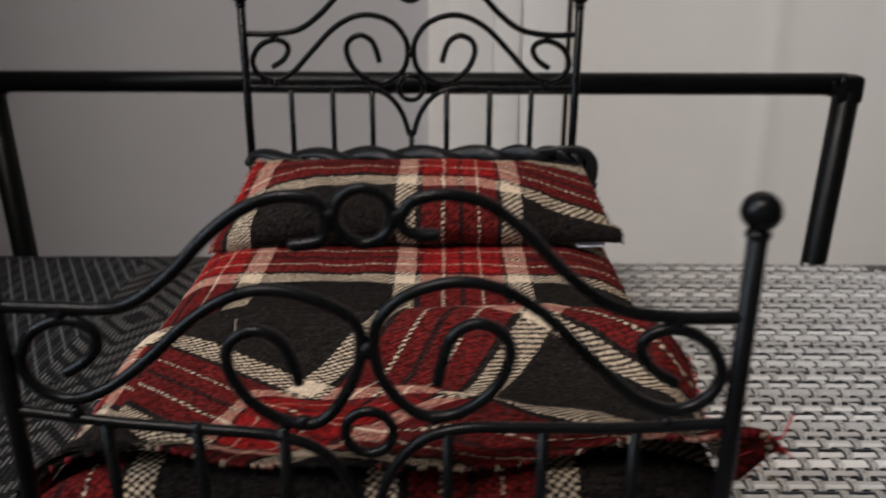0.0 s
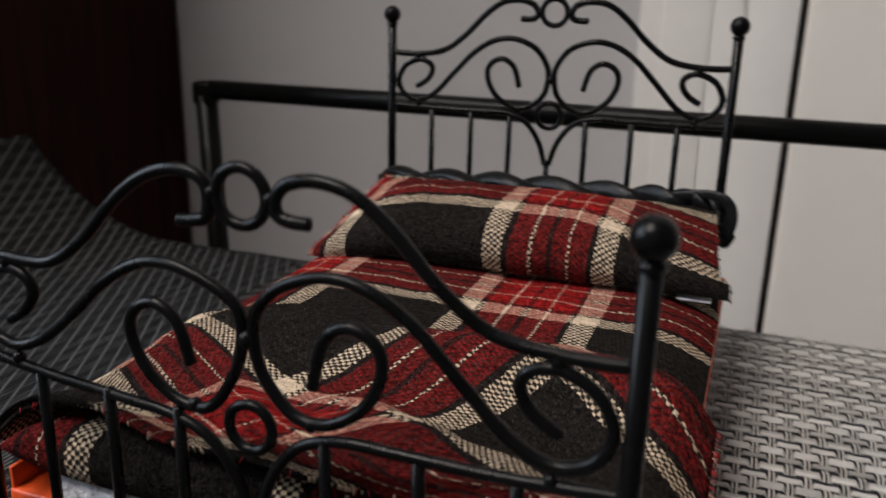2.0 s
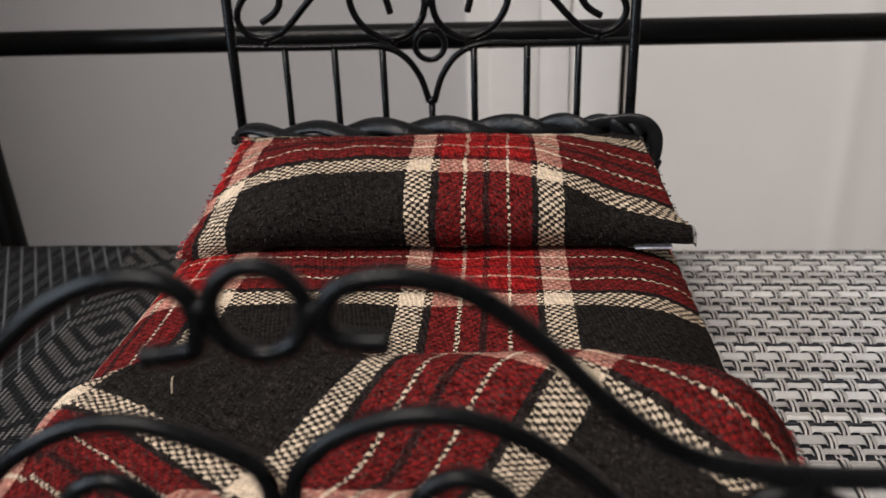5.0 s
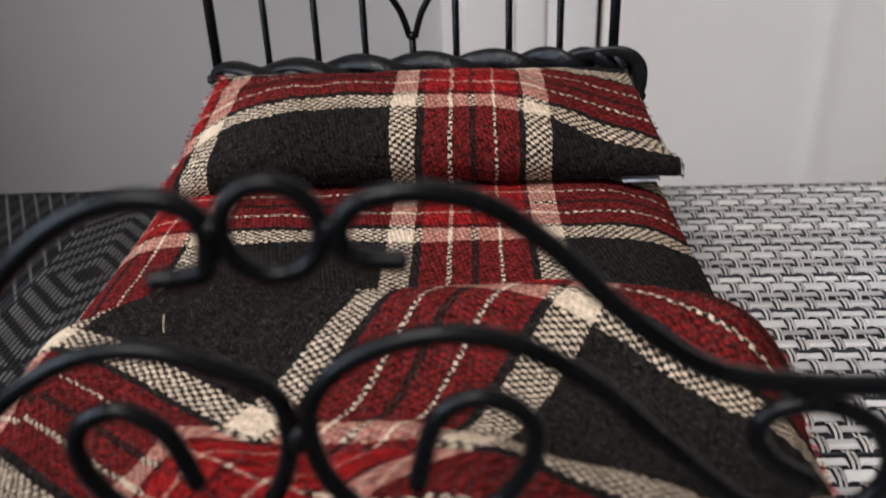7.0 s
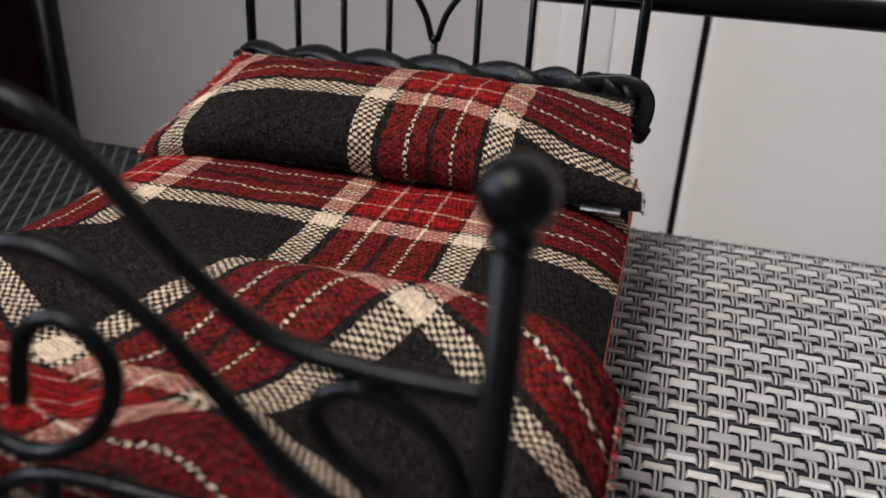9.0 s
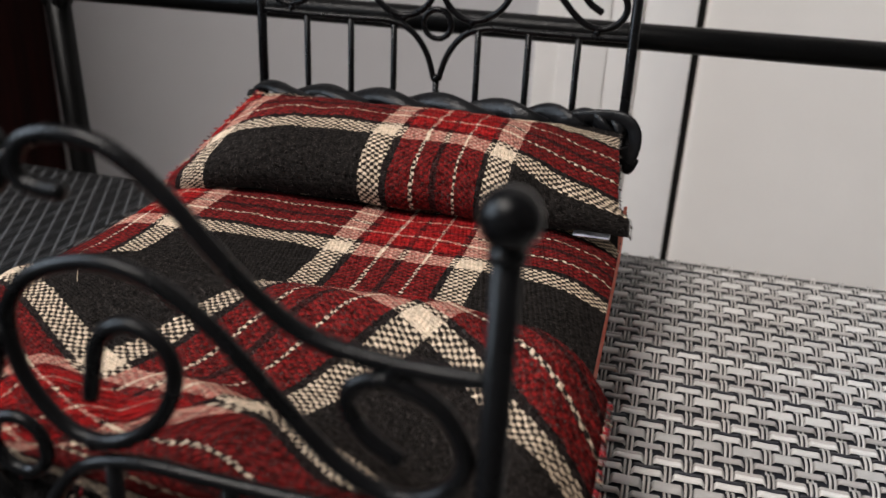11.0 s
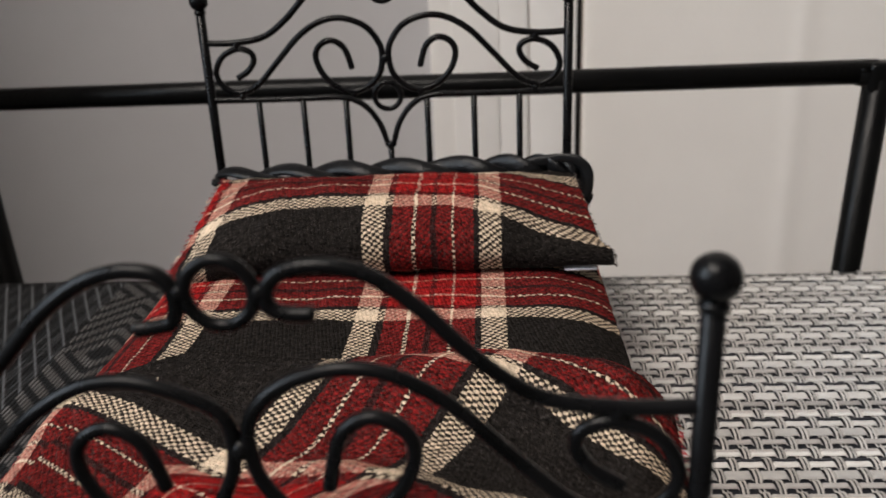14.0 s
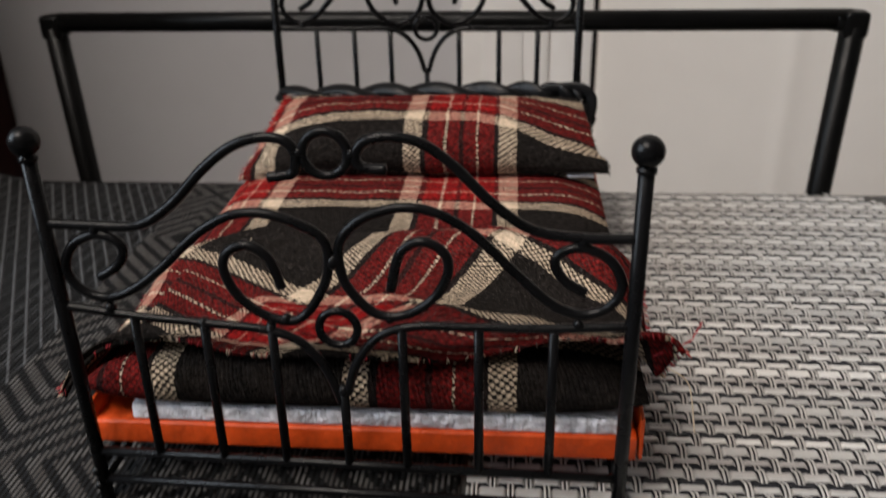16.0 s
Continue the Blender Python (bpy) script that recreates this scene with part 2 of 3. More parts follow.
BROWN = veneer()
BENCH = plain("dark_bench_board", (0.05, 0.048, 0.046), 0.6, 20, 0.2, 0.0004, 120)
# unseen floor, darkened like the walls to weaken the fill
FLOOR = plain("brown_floor", (0.12, 0.08, 0.055), 0.5, 6, 0.25, 0.0005, 80)
# unseen walls kept dark to hold bounce light off the bed's front
DIM = plain("dark_unseen_wall_paint", (0.20, 0.185, 0.175), 0.85, 4, 0.05, 0.0006, 160)
# unseen ceiling, greyed so that less ambient light comes down
CEIL = plain("ceiling_paint", (0.38, 0.38, 0.37), 0.9, 5, 0.04, 0.0005, 120)
THREAD_RED = plain("red_thread", (0.40, 0.02, 0.03), 0.9, 300, 0.2)
NAP = plain("wool_nap_fibre", (0.078, 0.065, 0.058), 0.95, 300, 0.45, 0.0, 300, 0.0, 0.03)
THREAD_CREAM = plain("cream_thread", (0.72, 0.60, 0.42), 0.9, 300, 0.2)

# ---------------------------------------------------------------- mesh helpers


def smooth(x, a, b):
    t = min(max((x - a) / (b - a), 0.0), 1.0)
    return t * t * (3 - 2 * t)


def mesh_of(name, bm, material, smooth=True):
    me = bpy.data.meshes.new(name)
    bm.normal_update()
    bm.to_mesh(me)
    bm.free()
    me.materials.append(material)
    if smooth:
        me.polygons.foreach_set("use_smooth", [True] * len(me.polygons))
    return me


def part(name, bm, material, parent=None, label="", smooth=True):
    ob = new(name, mesh_of(name, bm, material, smooth))
    ob.parent = parent
    return tagged(ob, label)


def empty(name, label, category, place=(0, 0, 0), group="", kind=""):
    ob = new(name)
    ob.empty_display_size = 0.02
    ob.location = place
    return tagged(ob, label, category, group, kind)


def spline(pts, steps=6, closed=False):
    """Catmull-Rom through the points."""
    p = [Vector(q) for q in pts]
    n = len(p)
    out = []
    for i in range(n if closed else n - 1):
        a, b, c, d = (p[(i + k) % n] if closed else p[min(max(i + k, 0), n - 1)] for k in (-1, 0, 1, 2))
        for s in range(steps):
            t = s / steps
            out.append(0.5 * (2 * b + (c - a) * t + (2 * a - 5 * b + 4 * c - d) * t * t + (3 * b - a - 3 * c + d) * t ** 3))
    if not closed:
        out.append(p[-1])
    return out


def tube(path, r, sides=10, closed=False, bm=None, flat=1.0, taper=None):
    """A round rod along the path, with domed ends."""
    bm = bm or bmesh.new()
    path = [Vector(q) for q in path]
    n = len(path)
    t0 = (path[1] - path[0]).normalized()
    up = Vector((0, 1, 0)) if abs(t0.y) < 0.9 else Vector((1, 0, 0))
    side = t0.cross(up).normalized()
    rings = []
    for i in range(n):
        if closed:
            t = path[(i + 1) % n] - path[i - 1]
        else:
            t = path[min(i + 1, n - 1)] - path[max(i - 1, 0)]
        t.normalize()
        side = (side - t * side.dot(t)).normalized()
        other = t.cross(side)
        k = r * (taper(i / (n - 1)) if taper else 1)
        rings.append([bm.verts.new(path[i] + (side * math.cos(a) * flat + other * math.sin(a)) * k) for a in (2 * math.pi * j / sides for j in range(sides))])
    for i in range(n if closed else n - 1):
        a, b = rings[i], rings[(i + 1) % n]
        for j in range(sides):
            bm.faces.new((a[j], a[(j + 1) % sides], b[(j + 1) % sides], b[j]))
    if not closed:
        for ring, end, way in ((rings[0], path[0], path[0] - path[1]), (rings[-1], path[-1], path[-1] - path[-2])):
            tip = bm.verts.new(end + way.normalized() * r * 0.35)
            for j in range(sides):
                f = (ring[j], ring[(j + 1) % sides], tip)
                bm.faces.new(f if ring is rings[-1] else f[::-1])
    return bm


def circle(cx, y, cz, r, n=36):
    return [(cx + r * math.cos(2 * math.pi * i / n), y, cz + r * math.sin(2 * math.pi * i / n)) for i in range(n)]


def ball(center, r, sx=1.0, sz=1.0):
    bm = bmesh.new()
    bmesh.ops.create_uvsphere(bm, u_segments=24, v_segments=14, radius=r)
    bmesh.ops.scale(bm, vec=(sx, sx, sz), verts=bm.verts)
    bmesh.ops.translate(bm, vec=center, verts=bm.verts)
    return bm


def box(x0, x1, y0, y1, z0, z1, bevel=0.0, seg=2):
    bm = bmesh.new()
    bmesh.ops.create_cube(bm, size=1.0)
    bmesh.ops.scale(bm, vec=(x1 - x0, y1 - y0, z1 - z0), verts=bm.verts)
    bmesh.ops.translate(bm, vec=((x0 + x1) / 2, (y0 + y1) / 2, (z0 + z1) / 2), verts=bm.verts)
    if bevel:
        bmesh.ops.bevel(bm, geom=bm.edges[:], offset=bevel, segments=seg, affect="EDGES", profile=0.6)
    return bm


def sheet(nu, nv, place, cloth, closed_u=False):
    """A grid whose points and cloth coordinates come from functions of (a, b) in 0..1."""
    bm = bmesh.new()
    lay = bm.loops.layers.uv.new("cloth")
    rows = [[bm.verts.new(place(i / nu, j / nv)) for j in range(nv + 1)] for i in range(nu + 1)]
    for i in range(nu):
        for j in range(nv):
            ids = ((i, j), (i + 1, j), (i + 1, j + 1), (i, j + 1))
            f = bm.faces.new([rows[a][b] for a, b in ids])
            for loop, (a, b) in zip(f.loops, ids):
                loop[lay].uv = cloth(a / nu, b / nv)
    return bm


# ---------------------------------------------------------------- the room

structure = "structure"
WALL_Y, FLOOR_Z, CEIL_Z = 0.60, -0.46, 1.92
X0, X1, Y0 = -1.75, 1.75, -1.80


def setting(name, bm, material, label, category, smooth_it=False):
    return tagged(part(name, bm, material, None, "", smooth_it), label, category, "", structure)


setting("floor", box(X0, X1, Y0, WALL_Y + 0.1, FLOOR_Z - 0.1, FLOOR_Z), FLOOR, "unseen brown floor, coloured dark to cut bounce light", "floor")
setting("ceiling", box(X0, X1, Y0, WALL_Y + 0.1, CEIL_Z, CEIL_Z + 0.1), CEIL, "unseen ceiling, coloured grey to lower ambient light", "ceiling")
setting("wall_north", box(X0, 0.004, WALL_Y, WALL_Y + 0.1, FLOOR_Z, CEIL_Z), WALL, "smooth light grey painted wall behind the bed", "wall")
setting("wall_north_end", box(0.95, X1, WALL_Y, WALL_Y + 0.1, FLOOR_Z, CEIL_Z), WALL, "smooth light grey painted wall beside the door", "wall")
setting("wall_north_lintel", box(0.004, 0.95, WALL_Y, WALL_Y + 0.1, FLOOR_Z + 2.1, CEIL_Z), WALL, "smooth light grey painted wall above the door", "wall")
setting("wall_east", box(X1, X1 + 0.1, Y0, WALL_Y + 0.1, FLOOR_Z, CEIL_Z), DIM, "unseen side wall, coloured dark to cut bounce light", "wall")
setting("wall_south", box(X0, X1, Y0 - 0.1, Y0, FLOOR_Z, CEIL_Z), DIM, "unseen wall, coloured dark to cut bounce light", "wall")
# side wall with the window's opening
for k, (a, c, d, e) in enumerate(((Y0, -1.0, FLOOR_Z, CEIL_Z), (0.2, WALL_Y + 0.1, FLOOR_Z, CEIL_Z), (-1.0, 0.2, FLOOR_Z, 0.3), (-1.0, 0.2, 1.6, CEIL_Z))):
    setting("wall_west" if k == 0 else "wall_west_%d" % k, box(X0 - 0.1, X0, a, c, d, e), DIM, "unseen wall round the window, coloured dark to cut bounce light", "wall")

# door casing: a fluted white profile, its stop, the dark gap and the leaf
casing = empty("door_casing", "white painted fluted door casing on the wall", "door frame", (0, WALL_Y, FLOOR_Z), "", structure)
for name, a, b, front in (("outer_band", 0.004, 0.020, 0.0032), ("main_band", 0.020, 0.052, 0.0048), ("inner_band", 0.052, 0.072, 0.0038), ("stop", 0.072, 0.1060, 0.0015)):
    part(name, box(a, b, -front, 0.02, 0, 2.1, 0.0005, 2), CASING, casing)
# near-black strip: the gap's shadow is put into its colour
setting("door_gap", box(0.1060, 0.1110, WALL_Y + 0.012, WALL_Y + 0.03, FLOOR_Z, FLOOR_Z + 2.1), GAP, "dark strip coloured as the shadow in the gap beside the door leaf", "door gap")
door = empty("door_1", "closed off-white door with shallow panels", "door", (0, WALL_Y, FLOOR_Z), "", structure)


def door_leaf():
    """A slab whose face swells gently along one upright line."""
    bm = bmesh.new()
    xs = [0.1110 + 0.0009 * k for k in range(4)] + [0.12 + 0.0025 * k for k in range(120)] + [0.45, 0.7, 0.95]
    front = lambda x: 0.003 + 0.0012 * (1 - smooth(x, 0.1110, 0.1135)) - 0.0011 * math.exp(-((x - 0.262) / 0.0085) ** 2)
    lo, hi = ([bm.verts.new((x, front(x), z)) for x in xs] for z in (0.0, 2.1))
    for k in range(len(xs) - 1):
        bm.faces.new((lo[k], lo[k + 1], hi[k + 1], hi[k]))
    back = [bm.verts.new((x, 0.04, z)) for x, z in ((xs[0], 0.0), (xs[-1], 0.0), (xs[-1], 2.1), (xs[0], 2.1))]
    bm.faces.new((lo[0], hi[0], back[3], back[0]))
    bm.faces.new((lo[-1], back[1], back[2], hi[-1]))
    bm.faces.new(back[::-1])
    return bm


part("leaf", door_leaf(), DOOR, door)

cab = empty("cabinet", "tall dark brown wooden cabinet against the wall", "cabinet", (-0.379, 0.59, FLOOR_Z))
part("side_panel", box(-0.02, -0.0025, -0.34, 0.008, 0.0, 1.7, 0.0015), BROWN, cab)
part("side_panel", box(-0.62, -0.602, -0.298, 0.008, 0.0, 1.7, 0.0015), BROWN, cab)
part("front_panel", box(-0.62, -0.021, -0.34, -0.30, 0.0, 1.7, 0.0015), BROWN, cab)
part("top_panel", box(-0.62, -0.0025, -0.345, 0.008, 1.701, 1.72, 0.0015), BROWN, cab)

# ---------------------------------------------------------------- bench, mats and tube frame

bench = empty("bench", "low dark bench with a board top under the placemats", "bench", (0, 0.1, FLOOR_Z))
part("board", box(-0.36, 0.30, -0.38, 0.286, 0.436, 0.4585, 0.003), BENCH, bench)
for bx in (-0.33, 0.27):
    for by in (-0.35, 0.25):
        part("leg", box(bx - 0.015, bx + 0.015, by - 0.015, by + 0.015, 0.0, 0.4355, 0.002), BENCH, bench)

TY, TZ = 0.423, 0.0887
frame_rail = empty("tube_frame", "black painted metal tube frame standing behind the bench", "metal frame", (0, TY, FLOOR_Z))
frame_rail.rotation_euler = (0, 0, radians(-3.2))
zt = TZ - FLOOR_Z
part("top_rail", tube([(-0.236, 0, zt - 0.002), (-0.1, 0, zt - 0.0006), (0.05, 0, zt + 0.0006), (0.229, 0, zt + 0.0026)], 0.0060, 18), TUBE_PAINT, frame_rail)
for sx, up in ((-0.2405, -0.0025), (0.2310, 0.0022)):
    part("post", tube([(sx * 0.965, 0, 0.0), (sx * 0.97, 0, 0.3), (sx * 0.999, 0, zt - 0.003 + up)], 0.0069, 18), TUBE_PAINT, frame_rail)
    part("elbow", box(sx - 0.0068, sx + 0.0068, -0.0066, 0.0066, zt - 0.0095 + up, zt + 0.0054 + up, 0.0036, 4), TUBE_PAINT, frame_rail, "rounded corner joint")
    part("elbow_sleeve", tube([(sx, 0, zt - 0.0005 + up), (sx * 0.955, 0, zt + up * 0.97)], 0.0061, 16), TUBE_PAINT, frame_rail)


def dark_mat():
    W0, W1, D0, D1 = -0.352, 0.031, -0.06, 0.388

    def place(a, b):
        x, y = W0 + (W1 - W0) * a, D0 + (D1 - D0) * b
        bend = max(0.0, -0.235 - x)
        z = 0.0 + bend * bend * 4.2 + 0.0006 * noise.noise((x * 25, y * 25, 3))
        return (x + bend * bend * 0.8, y, z)

    bm = sheet(90, 60, place, lambda a, b: (W0 + (W1 - W0) * a, D0 + (D1 - D0) * b))
    mat = empty("placemat", "dark grey woven vinyl placemat with diamond pattern, edge curling up", "placemat", (0, 0, 0), "placemats")
    for name, m, drop in (("woven_face", bm, 0.0), ("backing", bm.copy(), 0.0007)):
        bmesh.ops.translate(m, vec=(0, 0, -drop), verts=m.verts)
        ob = part(name, m, JACQ if drop == 0 else BENCH, mat)
        t = ob.modifiers.new("thick", "SOLIDIFY")
        t.thickness, t.offset = 0.0006 if drop == 0 else 0.0005, -1
    return mat


dark_mat()


def white_mat():
    """Vinyl strands woven over and under each other: wide pale bars across, thin grey pairs lengthwise."""
    mat = empty("placemat", "black and white woven vinyl placemat with rounded corners", "placemat", (0.0, 0.0, 0.0), "placemats")
    A0, A1, B0, B1, R = 0.033, 0.262, 0.035, 0.379, 0.045
    col, row = 0.0056, 0.0059
    first, yw = 0.0356, 0.1610

    def span(y):
        """Where a crosswise strand ends, for the rounded corners."""
        d = max(0.0, y - (B1 - R), (B0 + R) - y)
        return A1 - (R - math.sqrt(max(R * R - d * d, 0.0)))

    def top(x):
        d = max(0.0, x - (A1 - R))
        return B1 - (R - math.sqrt(max(R * R - d * d, 0.0)))

    def bar(width, phase, x_end):
        """One strand that dives under every second pair."""
        bm = bmesh.new()
        n = max(2, int((x_end - A0) / col * 14))
        cross = ((-0.5, -0.0005), (-0.44, 0.00005), (-0.22, 0.00022), (0.22, 0.00022), (0.44, 0.00005), (0.5, -0.0005))
        prev = None
        for i in range(n + 1):
            x = A0 + (x_end - A0) * i / n
            d = ((x - first) / col - phase + 1.0) % 2.0 - 1.0
            z = 0.0008 - 0.0020 * math.exp(-((d * col) / 0.0015) ** 4) - 0.00025 * abs(d)
            ring = [bm.verts.new((x, c * width, z + h)) for c, h in cross]
            if prev:
                for j in range(5):
                    bm.faces.new((prev[j], ring[j], ring[j + 1], prev[j + 1]))
            prev = ring
        return bm

    base = box(A0 + 0.002, A1 - 0.012, B0 + 0.01, B1 - 0.012, -0.0014, -0.0006)
    part("backing", base, STRAND_BLACK, mat, "dark underside of the weave", False)
    cache = {}
    rng = random.Random(4)
    # wide bars; a middling bar with a black strip; wide bars; a narrow grey bar
    kinds = (((0.0010, 0.0017, STRAND_PALE), (-0.0008, 0.0019, STRAND_LIGHT)), ((0.0004, 0.0022, STRAND_PALE),), ((0.0, 0.0040, STRAND_LIGHT),), ((-0.0006, 0.0025, STRAND_LIGHT), (0.0018, 0.0012, STRAND_BLACK)))
    low = math.ceil((B0 + 0.003 - yw) / row)
    for k in range(low, int((B1 - 0.003 - yw) / row) + 1):
        y = yw + k * row
        end = round(span(y), 3)
        for off, wide, m in kinds[k % 4]:
            key = (end, k % 2, wide, m.name)
            if key not in cache:
                cache[key] = mesh_of("cross_strand", bar(wide, k % 2, end), m)
            ob = new("cross_strand", cache[key])
            ob.parent, ob.location = mat, (0, y + off + rng.uniform(-0.0001, 0.0001), rng.uniform(-0.00006, 0.00006))
    k0 = math.ceil((A0 + 0.001 - first) / col)
    for k in range(k0, int((A1 - 0.002 - first) / col) + 1):
        x = first + k * col
        ytop = round(top(x), 3)
        key = ("up", ytop, k % 2)
        if key not in cache:
            bm = bmesh.new()
            n = int((ytop - B0) / row * 10)
            prev = None
            for i in range(n + 1):
                y = B0 + (ytop - B0) * i / n
                z = 0.0005 + 0.0010 * math.tanh(2.0 * math.cos(math.pi * ((y - yw) / row - k % 2)))
                ring = [bm.verts.new((c * 0.00082, y, z + h)) for c, h in ((-0.5, -0.0004), (-0.3, 0.0001), (0.3, 0.0001), (0.5, -0.0004))]
                if prev:
                    for j in range(3):
                        bm.faces.new((prev[j], prev[j + 1], ring[j + 1], ring[j]))
                prev = ring
            cache[key] = mesh_of("long_strand", bm, STRAND_GREY)
        for side in (-0.00068, 0.00068):
            ob = new("long_strand", cache[key])
            ob.parent, ob.location = mat, (x + side, 0, 0)
    return mat


white_mat()

# ---------------------------------------------------------------- the doll bed

HEAD_Y, FOOT_Y, HALF = 0.361, 0.114, 0.0780
bed = empty("doll_bed", "miniature black iron bedstead with scrolled head and foot", "doll bed", (0, 0.24, 0))


def bed_part(name, bm, label="", skew=0.0, under=None):
    for v in bm.verts:
        v.co.y += skew * v.co.x
    bmesh.ops.translate(bm, vec=(0, -0.24, 0), verts=bm.verts)
    return part(name, bm, IRON, under or bed, label)


def panel(y, dz, ball_z, bottom_z, spindle_end):
    foot = y < 0.2
    half = 0.0772 if foot else HALF
    skew = -0.026 if foot else 0.0
    drop = 0.0015 if foot else 0.0
    at = lambda pts: [(x * half / HALF, y, z + dz) for x, z in pts]
    arch = at([(-HALF + 0.001, 0.1216), (-0.0645, 0.1214), (-0.0515, 0.1237), (-0.0413, 0.1308), (-0.0322, 0.1399), (-0.0244, 0.1456), (-0.0168, 0.1470),
               (-0.0103, 0.1456), (-0.0076, 0.1424), (-0.0082, 0.1398), (-0.0113, 0.1389), (-0.0150, 0.1390)])
    scroll = at([(-0.0652, 0.1062), (-0.0600, 0.1095), (-0.0573, 0.1139), (-0.0586, 0.1173), (-0.0640, 0.1188), (-0.0708, 0.1158), (-0.0743, 0.1098), (-0.0735, 0.1050),
                 (-0.0697, 0.1012), (-0.0638, 0.1000), (-0.0562, 0.1034), (-0.0468, 0.1131), (-0.0365, 0.1235), (-0.0268, 0.1291), (-0.0175, 0.1301), (-0.0080, 0.1265),
                 (-0.0024, 0.1193), (-0.0014, 0.1129), (-0.0034, 0.1055), (-0.0100, 0.1000), (-0.0178, 0.0995), (-0.0254, 0.1041), (-0.0294, 0.1106), (-0.0299, 0.1162),
                 (-0.0270, 0.1199), (-0.0222, 0.1209), (-0.0174, 0.1173), (-0.0147, 0.1088)])
    rail = at([(-HALF, 0.0970), (-0.055, 0.0965), (-0.035, 0.0965), (-0.0205, 0.0965), (-0.0110, 0.0930), (-0.0045, 0.0848), (-0.0010, 0.0742)])
    def bent(pts, s):
        """The foot is bent by hand: hooks, inner curls and rail hang lower, more so on one side."""
        out = []
        for x, yy, z in pts:
            fall, left = 0.0, s < 0
            if foot and pts is scroll:
                fall = (0.0041 if left else 0.0017) * smooth(-x, 0.002, 0.010) * (1 - smooth(-x, 0.040, 0.060))
                fall += (0.0 if left else 0.0020) * math.exp(-((x + 0.0147) / 0.004) ** 2 - ((z - dz - 0.1088) / 0.006) ** 2)
            elif foot and pts is arch:
                fall = (0.0026 if left else 0.0006) * smooth(-x, 0.008, 0.028) * (1 - smooth(-x, 0.045, 0.062))
                fall += (0.0025 if left else 0.0004) * smooth(0.1424 - (z - dz), 0.0, 0.003) * smooth(x, -0.020, -0.015)
            elif foot and x > -0.0765:
                fall = (0.0022 if left else 0.0012) + (0.0026 if left else 0.0008) * smooth(x, -0.05, -0.02)
            out.append((x * -s, yy, z - fall))
        return out

    for pts, r, name in ((arch, 0.00140, "arch_rod"), (scroll, 0.00135, "scroll"), (rail, 0.00130, "rail")):
        for s in (-1, 1):
            bed_part(name, tube(spline(bent(pts, s)), r), skew=skew)
    bed_part("ring", tube(circle(0, y, 0.1422 + dz, 0.0057), 0.00125, closed=True), skew=skew)
    bed_part("ring", tube(circle(0, y - 0.0006, (0.0934 if foot else 0.0968) + dz, 0.0052 if foot else 0.0058), 0.0012, closed=True), skew=skew)
    for wx, wz, wr in ((0.0, 0.1129, 0.0019), (-0.0066, 0.1422, 0.0015), (0.0066, 0.1422, 0.0015), (-0.064, 0.1203, 0.0016), (0.064, 0.1203, 0.0016), (-0.064, 0.0983 - drop, 0.0015), (0.064, 0.0983 - drop, 0.0015), (-0.0142, 0.0984 - 2 * drop, 0.0015), (0.0142, 0.0984 - drop, 0.0015), (0.0, 0.0745 - drop, 0.0017)):
        bed_part("weld", ball((wx * half / HALF, y, wz + dz), wr, 1.0, 1.15), skew=skew)
    for s in (-1, 1):
        post = bed_part("post", tube([(s * half, y, 0.0), (s * half, y, ball_z * 0.5), (s * half, y, ball_z - 0.002)], 0.0020, 14), skew=skew)
        bed_part("finial", ball((s * half, y, ball_z), 0.0040), "small ball finial", skew, post)
        bed_part("collar", tube([(s * half, y, ball_z - 0.0052), (s * half, y, ball_z - 0.0040)], 0.0025, 14), "", skew, post)
    for sx in (-0.0572, -0.0375, -0.0186, 0.0, 0.0186, 0.0375, 0.0572):
        top = 0.0742 + dz - drop if sx == 0 else 0.0958 + dz - drop - (0.0006 if abs(sx) < 0.02 else 0)
        sx -= 0.0016 * (0.0 < sx < 0.03)
        bed_part("spindle", tube([(sx, y, spindle_end), (sx, y, (top + spindle_end) / 2), (sx, y, top)], 0.00135, 10), skew=skew)
    bed_part("bottom_rail", tube([(-half, y, spindle_end), (0, y, spindle_end), (half, y, spindle_end)], 0.0014), skew=skew)
    bed_part("bottom_rail", tube([(-half, y, bottom_z), (0, y, bottom_z), (half, y, bottom_z)], 0.0014), skew=skew)


panel(HEAD_Y, 0.0, 0.139, 0.008, 0.019)
panel(FOOT_Y, -0.0288, 0.1153, 0.008, 0.0185)
for s in (-1, 1):
    for z in (0.0060, 0.0115):
        bed_part("side_rail", tube([(s * HALF, FOOT_Y, z), (s * HALF, 0.24, z), (s * HALF, HEAD_Y, z)], 0.0014))
for k in range(5):
    yy = 0.145 + k * 0.048
    bed_part("slat", tube([(-HALF, yy, 0.0105), (0, yy, 0.0105), (HALF, yy, 0.0105)], 0.0011))

# ---------------------------------------------------------------- bedding

board = empty("bed_board", "flat orange cardboard tray lying in the bedstead", "board", (0, 0.2262, 0.0166))
part("base", box(-0.0812, 0.0832, -0.1037, 0.1038, 0.0, 0.0079, 0.0008), ORANGE, board)


def tray_side(x, w, start):
    """A thin upright side that climbs towards the head."""
    bm = box(x - w, x + w, start, 0.1060, 0.0, 0.0270)
    for v in bm.verts:
        if v.co.z > 0.01:
            v.co.z = 0.0140 if v.co.y < 0 else 0.0232
    bmesh.ops.bevel(bm, geom=bm.edges[:], offset=0.0002, segments=1, affect="EDGES")
    return bm


